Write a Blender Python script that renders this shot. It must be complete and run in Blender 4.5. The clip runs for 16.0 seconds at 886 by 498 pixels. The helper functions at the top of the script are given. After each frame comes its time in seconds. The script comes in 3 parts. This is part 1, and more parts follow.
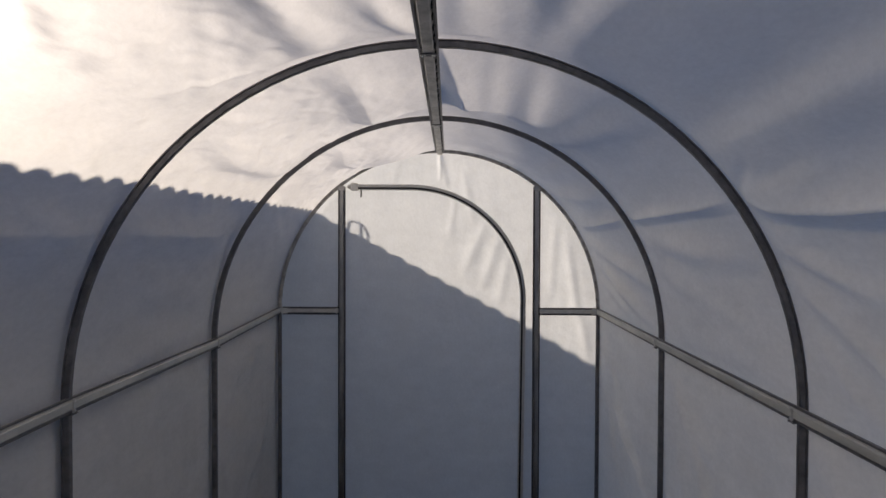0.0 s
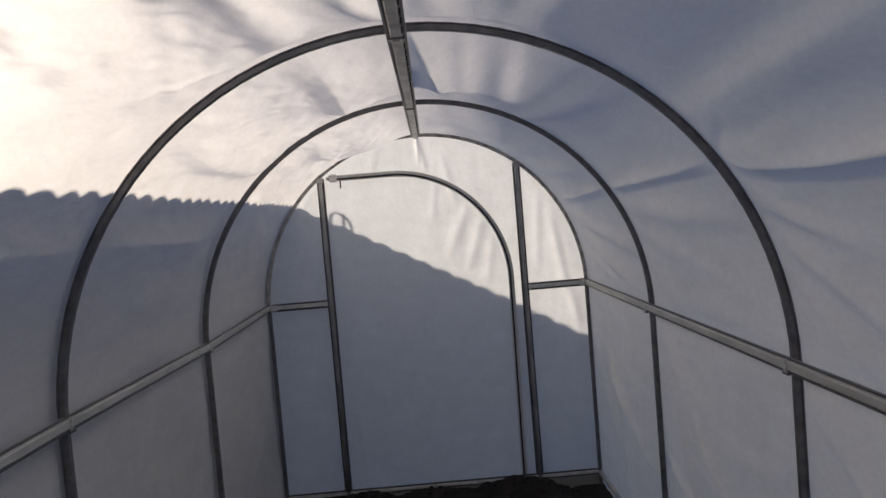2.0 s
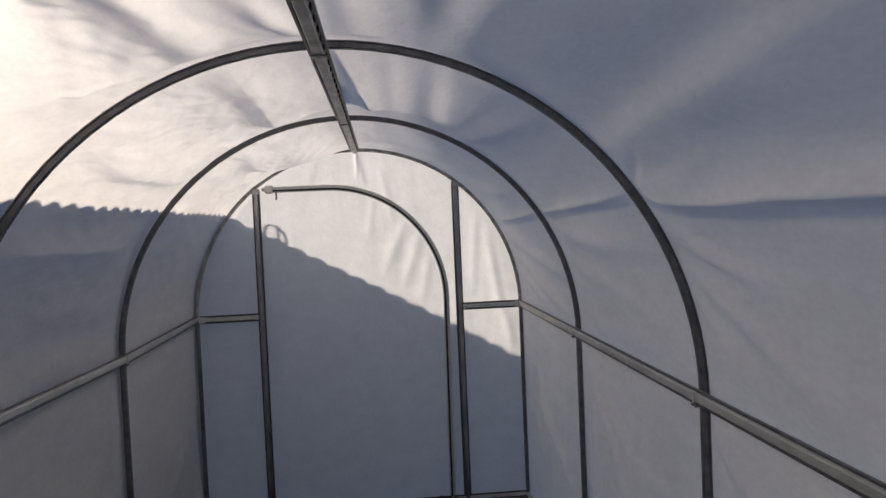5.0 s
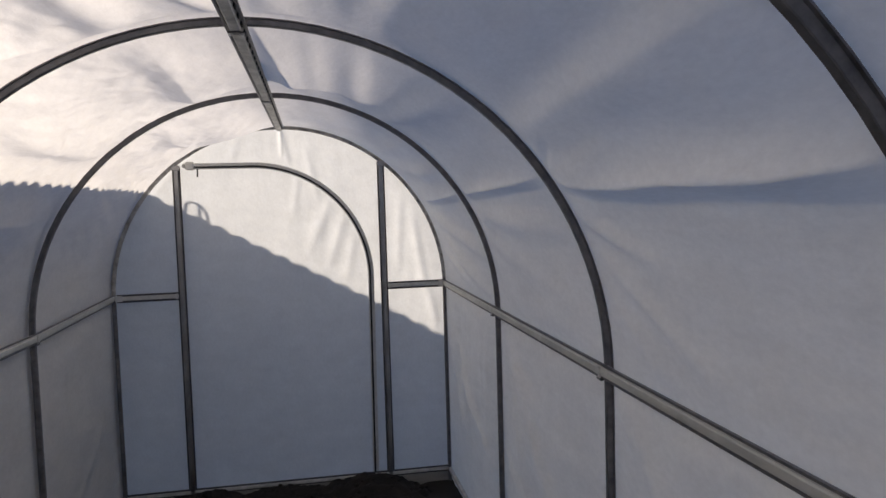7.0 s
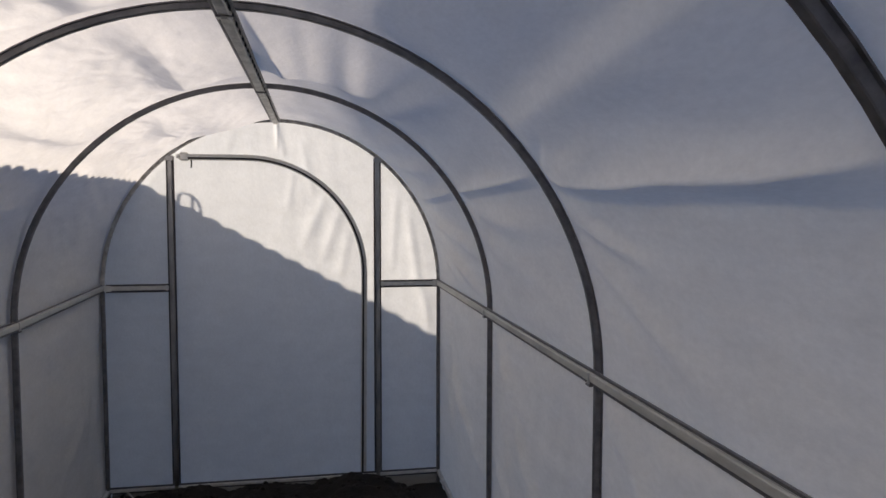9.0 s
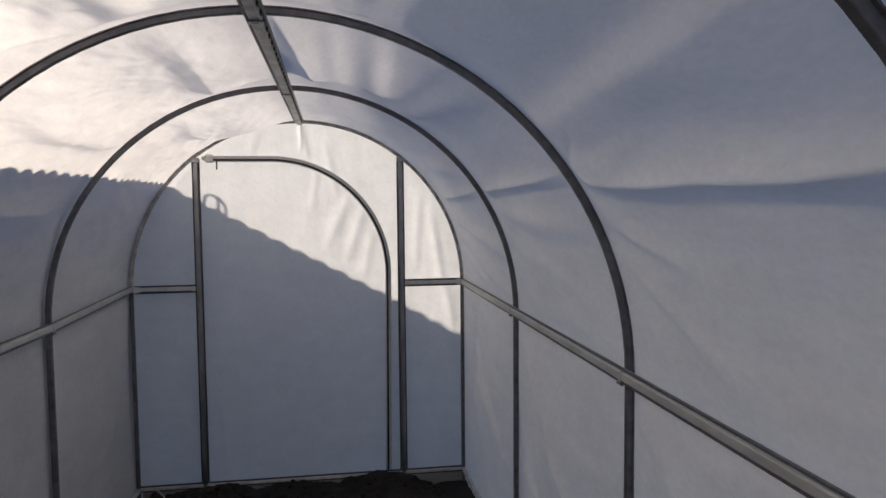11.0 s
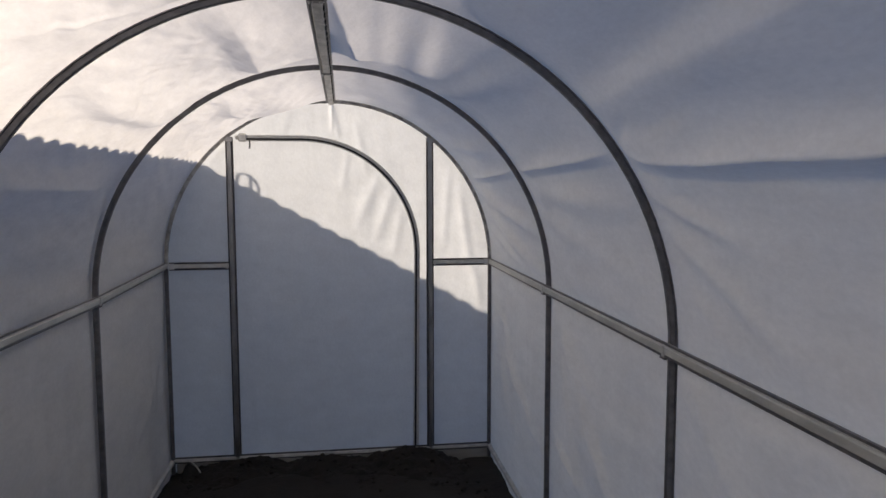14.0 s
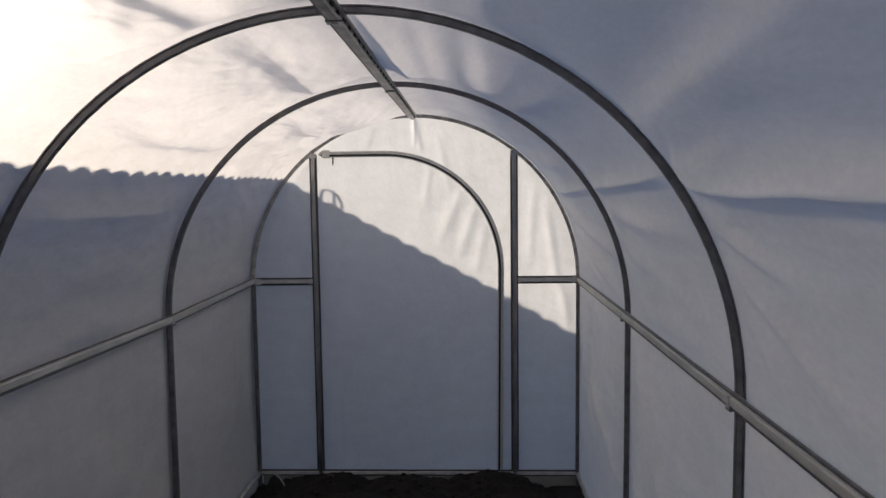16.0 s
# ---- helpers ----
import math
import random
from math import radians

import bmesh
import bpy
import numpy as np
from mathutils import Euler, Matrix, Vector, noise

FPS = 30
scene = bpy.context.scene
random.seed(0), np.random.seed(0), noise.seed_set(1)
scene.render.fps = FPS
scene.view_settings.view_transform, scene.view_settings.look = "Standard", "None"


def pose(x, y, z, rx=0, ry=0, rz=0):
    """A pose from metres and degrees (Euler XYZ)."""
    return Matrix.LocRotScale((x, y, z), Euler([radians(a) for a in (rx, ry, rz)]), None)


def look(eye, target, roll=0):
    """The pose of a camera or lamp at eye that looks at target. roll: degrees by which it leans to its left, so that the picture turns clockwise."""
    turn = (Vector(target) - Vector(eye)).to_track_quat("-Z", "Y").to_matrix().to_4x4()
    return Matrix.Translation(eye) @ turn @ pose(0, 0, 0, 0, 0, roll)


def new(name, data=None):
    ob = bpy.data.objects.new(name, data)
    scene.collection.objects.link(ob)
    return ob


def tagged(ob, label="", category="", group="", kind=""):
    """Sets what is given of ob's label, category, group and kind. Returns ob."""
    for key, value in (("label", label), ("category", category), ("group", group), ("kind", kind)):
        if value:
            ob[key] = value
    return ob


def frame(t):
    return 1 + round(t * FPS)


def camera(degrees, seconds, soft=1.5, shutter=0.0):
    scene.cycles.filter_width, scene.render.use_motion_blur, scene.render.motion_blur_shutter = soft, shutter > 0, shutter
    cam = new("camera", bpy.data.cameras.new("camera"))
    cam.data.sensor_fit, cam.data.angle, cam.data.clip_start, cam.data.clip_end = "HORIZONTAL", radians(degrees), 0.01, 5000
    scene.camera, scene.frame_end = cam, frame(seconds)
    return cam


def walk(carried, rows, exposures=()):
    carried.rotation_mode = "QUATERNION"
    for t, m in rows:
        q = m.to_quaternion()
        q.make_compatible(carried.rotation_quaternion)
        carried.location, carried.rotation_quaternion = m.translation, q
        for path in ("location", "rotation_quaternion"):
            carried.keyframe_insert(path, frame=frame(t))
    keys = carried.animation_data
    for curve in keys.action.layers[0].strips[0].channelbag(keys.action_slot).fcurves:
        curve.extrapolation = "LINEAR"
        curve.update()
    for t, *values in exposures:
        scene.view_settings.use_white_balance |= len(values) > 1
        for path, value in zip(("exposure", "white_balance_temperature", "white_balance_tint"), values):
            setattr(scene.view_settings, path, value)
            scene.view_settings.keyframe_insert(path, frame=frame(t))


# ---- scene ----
cam = camera(63.8, 16.0)
PATH = [
    (0, (0.057, -4.459, 1.703), (0.041, -2.46, 1.657), 0.2),
    (0.5, (0.087, -4.484, 1.692), (0.066, -2.486, 1.622), -0.5),
    (1, (0.091, -4.494, 1.698), (0.159, -2.497, 1.601), 0.2),
    (1.5, (0.073, -4.473, 1.706), (0.142, -2.476, 1.614), -2.9),
    (2, (0.051, -4.454, 1.708), (0.078, -2.457, 1.611), -4.8),
    (2.5, (0.038, -4.459, 1.705), (0.07, -2.462, 1.611), -3.4),
    (3, (0.083, -4.467, 1.71), (0.238, -2.475, 1.629), -2.2),
    (3.5, (0.165, -4.428, 1.755), (0.331, -2.436, 1.687), -3.6),
    (3.7, (0.212, -4.393, 1.747), (0.363, -2.399, 1.687), -2.4),
    (5.8, (0.117, -4.466, 1.701), (0.318, -2.479, 1.609), -3.2),
    (6, (0.124, -4.471, 1.683), (0.362, -2.491, 1.54), -3.0),
    (6.5, (0.13, -4.485, 1.705), (0.42, -2.514, 1.532), -2.4),
    (7, (0.178, -4.486, 1.725), (0.534, -2.522, 1.595), -1.7),
    (7.5, (0.222, -4.445, 1.717), (0.597, -2.486, 1.584), -0.1),
    (8, (0.232, -4.434, 1.717), (0.589, -2.471, 1.584), -0.4),
    (8.5, (0.223, -4.436, 1.713), (0.573, -2.47, 1.594), -0.2),
    (9, (0.221, -4.437, 1.71), (0.576, -2.473, 1.584), 0.1),
    (11.3, (0.185, -4.439, 1.719), (0.464, -2.463, 1.584), -0.9),
    (11.5, (0.194, -4.432, 1.699), (0.42, -2.449, 1.563), -1.9),
    (12, (0.154, -4.428, 1.705), (0.229, -2.434, 1.57), -1.8),
    (12.5, (0.076, -4.45, 1.687), (0.06, -2.454, 1.565), -1.8),
    (13, (0.04, -4.494, 1.677), (0.131, -2.5, 1.548), -3.5),
    (13.5, (0.04, -4.502, 1.705), (0.271, -2.521, 1.561), -2.5),
    (14, (0.064, -4.478, 1.702), (0.34, -2.506, 1.522), -0.1),
    (14.5, (0.197, -4.394, 1.699), (0.389, -2.405, 1.618), 2.0),
    (15, (0.297, -4.265, 1.715), (0.446, -2.276, 1.580), 0.3),
    (15.5, (0.317, -4.27, 1.748), (0.345, -2.279, 1.56), -1.1),
    (16, (0.333, -4.335, 1.76), (0.259, -2.343, 1.596), -0.7),
]
SUN, SKY, STOPS, KELVIN, TINT = 5.0, 0.078, 0.68, 6820, 27.5
walk(cam, [(t, look(eye, target, roll)) for t, eye, target, roll in PATH], [(t, STOPS + up, KELVIN, TINT) for t, up in ((0.0, -0.18), (1.0, -0.03), (2.0, -0.08), (3.5, -0.09), (6.0, 0.0), (6.5, 0.08), (9.0, 0.06), (11.5, 0.03), (12.5, 0.02), (14.0, 0.05), (14.5, 0.10), (14.9, -0.03), (16.0, -0.03))])

# ---- light ----
SUN_TRAVEL = Vector((0.720, -0.690, -0.384)).normalized()      # the way the sunlight goes
SUN_UP = math.asin(-SUN_TRAVEL.z)
world = bpy.data.worlds.new("sky")
scene.world = world
world.use_nodes = True
_w = world.node_tree
_sky = _w.nodes.new("ShaderNodeTexSky")
_sky.sky_type, _sky.sun_disc = "NISHITA", False
_sky.sun_elevation = SUN_UP
_sky.sun_rotation = math.atan2(-SUN_TRAVEL.x, -SUN_TRAVEL.y)
_sky.air_density, _sky.dust_density, _sky.ozone_density = 1.0, 0.4, 3.8
_w.links.new(_sky.outputs[0], _w.nodes["Background"].inputs[0])
_w.nodes["Background"].inputs[1].default_value = SKY
sun = new("sun", bpy.data.lights.new("sun", "SUN"))
sun.data.energy, sun.data.angle, sun.data.color = SUN, radians(0.42), (1.0, 0.982, 0.785)
sun.matrix_world = look((-8, 8, 6), Vector((-8, 8, 6)) + SUN_TRAVEL)


# ---- materials ----
def material(name):
    m = bpy.data.materials.new(name)
    m.use_nodes = True
    t = m.node_tree
    return m, t, t.nodes["Principled BSDF"], t.nodes["Material Output"]


def noise_node(t, scale, detail=4.0, rough=0.55, stretch=None):
    co = t.nodes.new("ShaderNodeTexCoord")
    n = t.nodes.new("ShaderNodeTexNoise")
    n.inputs["Scale"].default_value, n.inputs["Detail"].default_value, n.inputs["Roughness"].default_value = scale, detail, rough
    if stretch:
        mp = t.nodes.new("ShaderNodeMapping")
        mp.inputs["Scale"].default_value = stretch
        t.links.new(co.outputs["Object"], mp.inputs[0])
        t.links.new(mp.outputs[0], n.inputs[0])
    else:
        t.links.new(co.outputs["Object"], n.inputs[0])
    return n.outputs[0]


def ramp(t, value, stops):
    r = t.nodes.new("ShaderNodeValToRGB")
    while len(r.color_ramp.elements) < len(stops):
        r.color_ramp.elements.new(0.5)
    for e, (p, c) in zip(r.color_ramp.elements, stops):
        e.position, e.color = p, (*c, 1)
    t.links.new(value, r.inputs[0])
    return r.outputs[0]


def bump(t, value, strength, distance, onto=None):
    b = t.nodes.new("ShaderNodeBump")
    b.inputs["Strength"].default_value, b.inputs["Distance"].default_value = strength, distance
    t.links.new(value, b.inputs["Height"])
    if onto:
        t.links.new(onto, b.inputs["Normal"])
    return b.outputs[0]


def fabric_material(name, thin, tone):
    """White non-woven garden fleece: it scatters part of the light back and lets part of it through."""
    m, t, p, out = material(name)
    t.nodes.remove(p)
    cloud = ramp(t, noise_node(t, 6.0, 6.0, 0.66, (1.0, 0.5, 1.6)), [(0.28, [0.90 * v for v in tone]), (0.72, tone)])
    fibre = ramp(t, noise_node(t, 95.0, 3.0, 0.7, (1.0, 0.35, 0.6)), [(0.3, (0.93, 0.93, 0.93)), (0.7, (1.0, 1.0, 1.0))])
    mul = t.nodes.new("ShaderNodeMix")
    mul.data_type, mul.blend_type = "RGBA", "MULTIPLY"
    mul.inputs["Factor"].default_value = 1.0
    t.links.new(cloud, mul.inputs[6])
    t.links.new(fibre, mul.inputs[7])
    big = bump(t, noise_node(t, 14.0, 4.0, 0.6, (1.0, 0.6, 1.0)), 0.16, 0.02)
    nrm = bump(t, noise_node(t, 70.0, 3.0, 0.6, (1.0, 0.4, 0.7)), 0.05, 0.004, big)
    dif, tra = t.nodes.new("ShaderNodeBsdfDiffuse"), t.nodes.new("ShaderNodeBsdfTranslucent")
    mix = t.nodes.new("ShaderNodeMixShader")
    mix.inputs[0].default_value = thin
    for b in (dif, tra):
        t.links.new(mul.outputs[2], b.inputs["Color"])
        t.links.new(nrm, b.inputs["Normal"])
    t.links.new(dif.outputs[0], mix.inputs[1])
    t.links.new(tra.outputs[0], mix.inputs[2])
    # part of the light goes nearly straight on between the fibres
    ahead = t.nodes.new("ShaderNodeBsdfRefraction")
    ahead.inputs["Roughness"].default_value, ahead.inputs["IOR"].default_value = 0.9, 1.28
    t.links.new(mul.outputs[2], ahead.inputs["Color"])
    t.links.new(bump(t, noise_node(t, 11.0, 5.0, 0.6, (1.0, 0.45, 1.5)), 0.15, 0.025), ahead.inputs["Normal"])
    both = t.nodes.new("ShaderNodeMixShader")
    both.inputs[0].default_value = 0.028
    t.links.new(mix.outputs[0], both.inputs[1])
    t.links.new(ahead.outputs[0], both.inputs[2])
    t.links.new(both.outputs[0], out.inputs[0])
    return m


def plain(name, dark, light, scale, rough=0.6, metal=0.0, relief=0.1, stretch=None, fine=8.0):
    m, t, p, out = material(name)
    n = noise_node(t, scale, 5.0, 0.6, stretch)
    t.links.new(ramp(t, n, [(0.3, dark), (0.7, light)]), p.inputs["Base Color"])
    t.links.new(bump(t, noise_node(t, scale * fine, 3.0, 0.6, stretch), relief, 0.01), p.inputs["Normal"])
    r = t.nodes.new("ShaderNodeMapRange")
    r.inputs["To Min"].default_value, r.inputs["To Max"].default_value = rough - 0.12, min(1.0, rough + 0.12)
    t.links.new(n, r.inputs["Value"])
    t.links.new(r.outputs[0], p.inputs["Roughness"])
    p.inputs["Metallic"].default_value = metal
    return m


FLEECE = fabric_material("white_fleece", 0.39, (0.958, 0.942, 0.915))
FLEECE_END = fabric_material("cool_white_fleece", 0.43, (0.797, 0.824, 0.836))
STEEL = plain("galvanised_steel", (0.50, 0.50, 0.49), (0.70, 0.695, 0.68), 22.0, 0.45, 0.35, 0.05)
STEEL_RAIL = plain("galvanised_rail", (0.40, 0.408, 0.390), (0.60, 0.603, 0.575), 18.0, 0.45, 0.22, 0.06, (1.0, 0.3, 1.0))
STEEL_POST = plain("galvanised_post", (0.27, 0.268, 0.275), (0.46, 0.455, 0.455), 26.0, 0.34, 0.88, 0.08, (1.0, 1.0, 0.3))
STEEL_MID = plain("dull_galvanised_steel", (0.22, 0.21, 0.20), (0.60, 0.585, 0.56), 24.0, 0.45, 0.45, 0.10, (1.0, 0.5, 1.0))
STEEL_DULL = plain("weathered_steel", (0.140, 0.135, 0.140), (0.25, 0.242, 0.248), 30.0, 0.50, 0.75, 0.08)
# darker steel used only for strips that imitate shaded edges
STEEL_SHADE = plain("steel_edge_shade", (0.065, 0.062, 0.066), (0.11, 0.107, 0.112), 30.0, 0.6, 0.4, 0.08)
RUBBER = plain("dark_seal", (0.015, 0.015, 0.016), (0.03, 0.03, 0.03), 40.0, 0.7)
MILKY = plain("grey_clamp_strip", (0.50, 0.49, 0.48), (0.66, 0.65, 0.63), 30.0, 0.5)
CLEAR = plain("milky_plastic", (0.62, 0.61, 0.58), (0.75, 0.74, 0.71), 40.0, 0.35)
SOIL = plain("damp_soil", (0.006, 0.005, 0.004), (0.020, 0.015, 0.012), 7.0, 0.95, 0.0, 0.8, None, 9.0)
EARTH = plain("pale_dry_grass", (0.29, 0.235, 0.145), (0.46, 0.385, 0.255), 1.3, 0.95, 0.0, 0.6, None, 20.0)
SLATE = plain("grey_corrugated_sheet", (0.20, 0.20, 0.195), (0.34, 0.335, 0.32), 3.0, 0.85, 0.0, 0.3)
PLANK = plain("weathered_planks", (0.08, 0.073, 0.062), (0.16, 0.15, 0.13), 5.0, 0.85, 0.0, 0.4, (1.0, 1.0, 0.1))
BOARD = plain("grey_edging_board", (0.20, 0.19, 0.175), (0.36, 0.345, 0.32), 9.0, 0.85, 0.0, 0.4, (0.2, 1.0, 1.0))
CORD = plain("pale_cord", (0.45, 0.44, 0.41), (0.6, 0.59, 0.55), 60.0, 0.8)


# ---- mesh helpers ----
def mesh_of(name, verts, faces, mat, smooth=False):
    me = bpy.data.meshes.new(name)
    me.from_pydata([tuple(v) for v in verts], [], faces)
    me.materials.append(mat)
    if smooth:
        me.shade_smooth()
    me.update()
    return me


def part(name, bm, mat, parent, label=""):
    """One mesh object under a thing or a part, from a bmesh or a mesh."""
    if isinstance(bm, bpy.types.Mesh):
        me = bm
    else:
        bmesh.ops.recalc_face_normals(bm, faces=bm.faces)
        me = bpy.data.meshes.new(name)
        bm.to_mesh(me)
        bm.free()
        me.materials.append(mat)
    ob = new(name, me)
    ob.parent = parent
    return tagged(ob, label)


def thing(name, label, category, at=(0, 0, 0), group="", kind=""):
    ob = new(name)
    ob.location = at
    ob.empty_display_size = 0.1
    return tagged(ob, label, category, group, kind)


def sweep(profile, stations, closed=False):
    """A bmesh of a profile [(u, v), ...] carried along stations (place, u axis, v axis)."""
    bm = bmesh.new()
    rings = [[bm.verts.new(Vector(c) + Vector(a) * u + Vector(b) * v) for u, v in profile] for c, a, b in stations]
    n = len(profile)
    for i in range(len(rings) - (0 if closed else 1)):
        r, q = rings[i], rings[(i + 1) % len(rings)]
        for j in range(n):
            bm.faces.new((r[j], r[(j + 1) % n], q[(j + 1) % n], q[j]))
    if not closed:
        bm.faces.new(rings[0])
        bm.faces.new(reversed(rings[-1]))
    return bm


def hat(w, d):
    """A folded hat section: two flanges and a raised crown on +v, with small radii."""
    return [(-w / 2, 0), (w / 2, 0), (w / 2, 0.16 * d), (0.33 * w, 0.22 * d), (0.27 * w, 0.90 * d), (0.22 * w, d),
            (-0.22 * w, d), (-0.27 * w, 0.90 * d), (-0.33 * w, 0.22 * d), (-w / 2, 0.16 * d)]


def tube(r, n=10, squash=1.0):
    return [(r * math.cos(2 * math.pi * k / n), squash * r * math.sin(2 * math.pi * k / n)) for k in range(n)]


def box(w, d, h, at=(0, 0, 0), edge=0.002, turn=0.0):
    bm = bmesh.new()
    bmesh.ops.create_cube(bm, size=1.0, matrix=Matrix.Translation(at) @ pose(0, 0, 0, 0, turn, 0) @ Matrix.Diagonal((w, d, h, 1)))
    if edge:
        bmesh.ops.bevel(bm, geom=bm.edges[:], offset=edge, segments=1, affect="EDGES")
    return bm


def bolt(at, axis, r=0.007, h=0.006):
    """A hexagonal bolt head with a washer under it."""
    axis = Vector(axis)
    turn = axis.to_track_quat("Z", "Y").to_matrix().to_4x4()
    bm = bmesh.new()
    bmesh.ops.create_cone(bm, cap_ends=True, segments=12, radius1=r * 1.5, radius2=r * 1.5, depth=0.002, matrix=Matrix.Translation(at) @ turn)
    bmesh.ops.create_cone(bm, cap_ends=True, segments=6, radius1=r, radius2=r * 0.9, depth=h, matrix=Matrix.Translation(Vector(at) + axis * h / 2) @ turn)
    return bm


# ---- measures of the tunnel ----
R, ZC = 1.00, 1.212             # arch radius and the height at which it springs
BAY = 1.26                      # from arch to arch
BACK = -5 * BAY                 # the rear end
COVER = 1.026                   # radius of the fabric over the arches
ARCH_Y = [-BAY * k for k in range(6)]
DOOR_L, DOOR_R = -0.612, 0.606  # the two door posts



def lean(y):
    """The frame is not quite square: its arches stand a little further over towards the rear."""
    return -0.005 - 0.0062 * y


# ---- ground ----
def ground_height(x, y):
    """Soil level: loose and lumpy, with a heap by the door and a dip along both sides."""
    z = -0.085 + 0.020 * noise.noise((x * 2.1, y * 2.1, 0.3)) + 0.014 * noise.noise((x * 6.3, y * 6.3, 1.7)) + 0.007 * noise.noise((x * 17, y * 17, 4.1))
    if abs(x) < 1.01 and BACK < y < 0.0:
        z += 0.030 * math.exp(-((x + 0.05) / 0.55) ** 2 - ((y + 0.05) / 0.35) ** 2)
    return z


def sheet(xs, ys, height):
    verts = [(x, y, height(x, y)) for y in ys for x in xs]
    n = len(xs)
    faces = [(j * n + i, j * n + i + 1, (j + 1) * n + i + 1, (j + 1) * n + i) for j in range(len(ys) - 1) for i in range(n - 1)]
    return verts, faces


inner_x = list(np.arange(-1.0, 1.001, 0.05))
inner_y = list(np.arange(-6.25, 0.001, 0.05))
far = [1.4, 2, 3, 5, 8, 13, 25, 60, 150, 400, 1200, 3000]
gx = [-v for v in reversed(far)] + [-1.04] + inner_x + [1.04] + far
gy = [-6.3 - v for v in reversed(far)] + [-6.3] + inner_y + [0.05] + far


def open_ground(x, y):
    inside = abs(x) <= 1.01 and -6.26 <= y <= 0.001
    return ground_height(x, y) if inside else -0.10


v, f = sheet(gx, gy, open_ground)
ground = new("ground", mesh_of("ground", v, f, EARTH, True))
tagged(ground, "pale dry spring grass on level ground outside the tunnel", "ground", kind="structure")
ground.data.materials.append(SOIL)
for poly in ground.data.polygons:
    c = poly.center
    if (abs(c.x) < 1.02 and -6.29 < c.y < 0.03) or (-2.6 < c.x < 5 and 0 < c.y < 25) or (-3 < c.x < -1.03 and -9 < c.y < 25):
        poly.material_index = 1         # the bed inside; soil before the door and at the left is unseen, added to cut bounce

# ---- the steel frame ----
frame_thing = thing("greenhouse_frame", "galvanised steel tunnel greenhouse frame standing on bare soil", "greenhouse frame")


def arch_stations(y, r, n=48):
    out = []
    for k in range(n + 1):
        a = math.pi * k / n
        inward = Vector((-math.cos(a), 0, -math.sin(a)))
        out.append((Vector((r * math.cos(a), y, ZC + r * math.sin(a))), (0, 1, 0), inward))
    return out


ARCH, LEG = hat(0.0335, 0.020), hat(0.034, 0.020)
arch_mesh = leg_mesh = None
for y in ARCH_Y:
    shift = -0.017 if y == 0 else (0.017 if y == BACK else 0)
    if arch_mesh is None:
        a = part("arch", sweep(ARCH, arch_stations(0, R + 0.012)), STEEL_DULL, frame_thing)
        arch_mesh = a.data
    else:
        a = part("arch", arch_mesh, None, frame_thing)
    a.location = (lean(y) + (0.005 if y > -3 else -0.011), y + shift, 0)
    a.scale = (1.005, 1, 1)
    if y < -3:
        a.location += Vector((-0.005, 0.009, 0))
    if y == 0:
        a.location.x = lean(y)
        a.scale = (0.992, 1, 0.994)
        a.location.z = ZC * 0.006
        a.data = arch_mesh.copy()
        a.data.materials[0] = STEEL_MID
    for side in (-1, 1):
        if leg_mesh is None:
            leg_mesh = {}
        if side not in leg_mesh:
            st = [((side * (R + 0.012), 0, z), (0, 1, 0), (-side, 0, 0)) for z in (-0.16, ZC)]
            p = part("post", sweep(LEG, st), STEEL_DULL, frame_thing)
            leg_mesh[side] = p.data
        else:
            p = part("post", leg_mesh[side], None, frame_thing)
        p.location = (lean(y) + (-0.008 * side if y == 0 else 0.005 + 0.005 * side), y + shift, 0)

RAIL = hat(0.042, 0.018)


def dip(side, y):
    """The left rail was fixed low on the second arch and a little high further back."""
    return float(np.interp(-y, [0.0, BAY, 2 * BAY, 3 * BAY], [0.003, -0.010, 0.012, 0.016])) if side < 0 else 0.0


RUN = [BACK + 0.02] + ARCH_Y[-2:0:-1] + [-0.02]


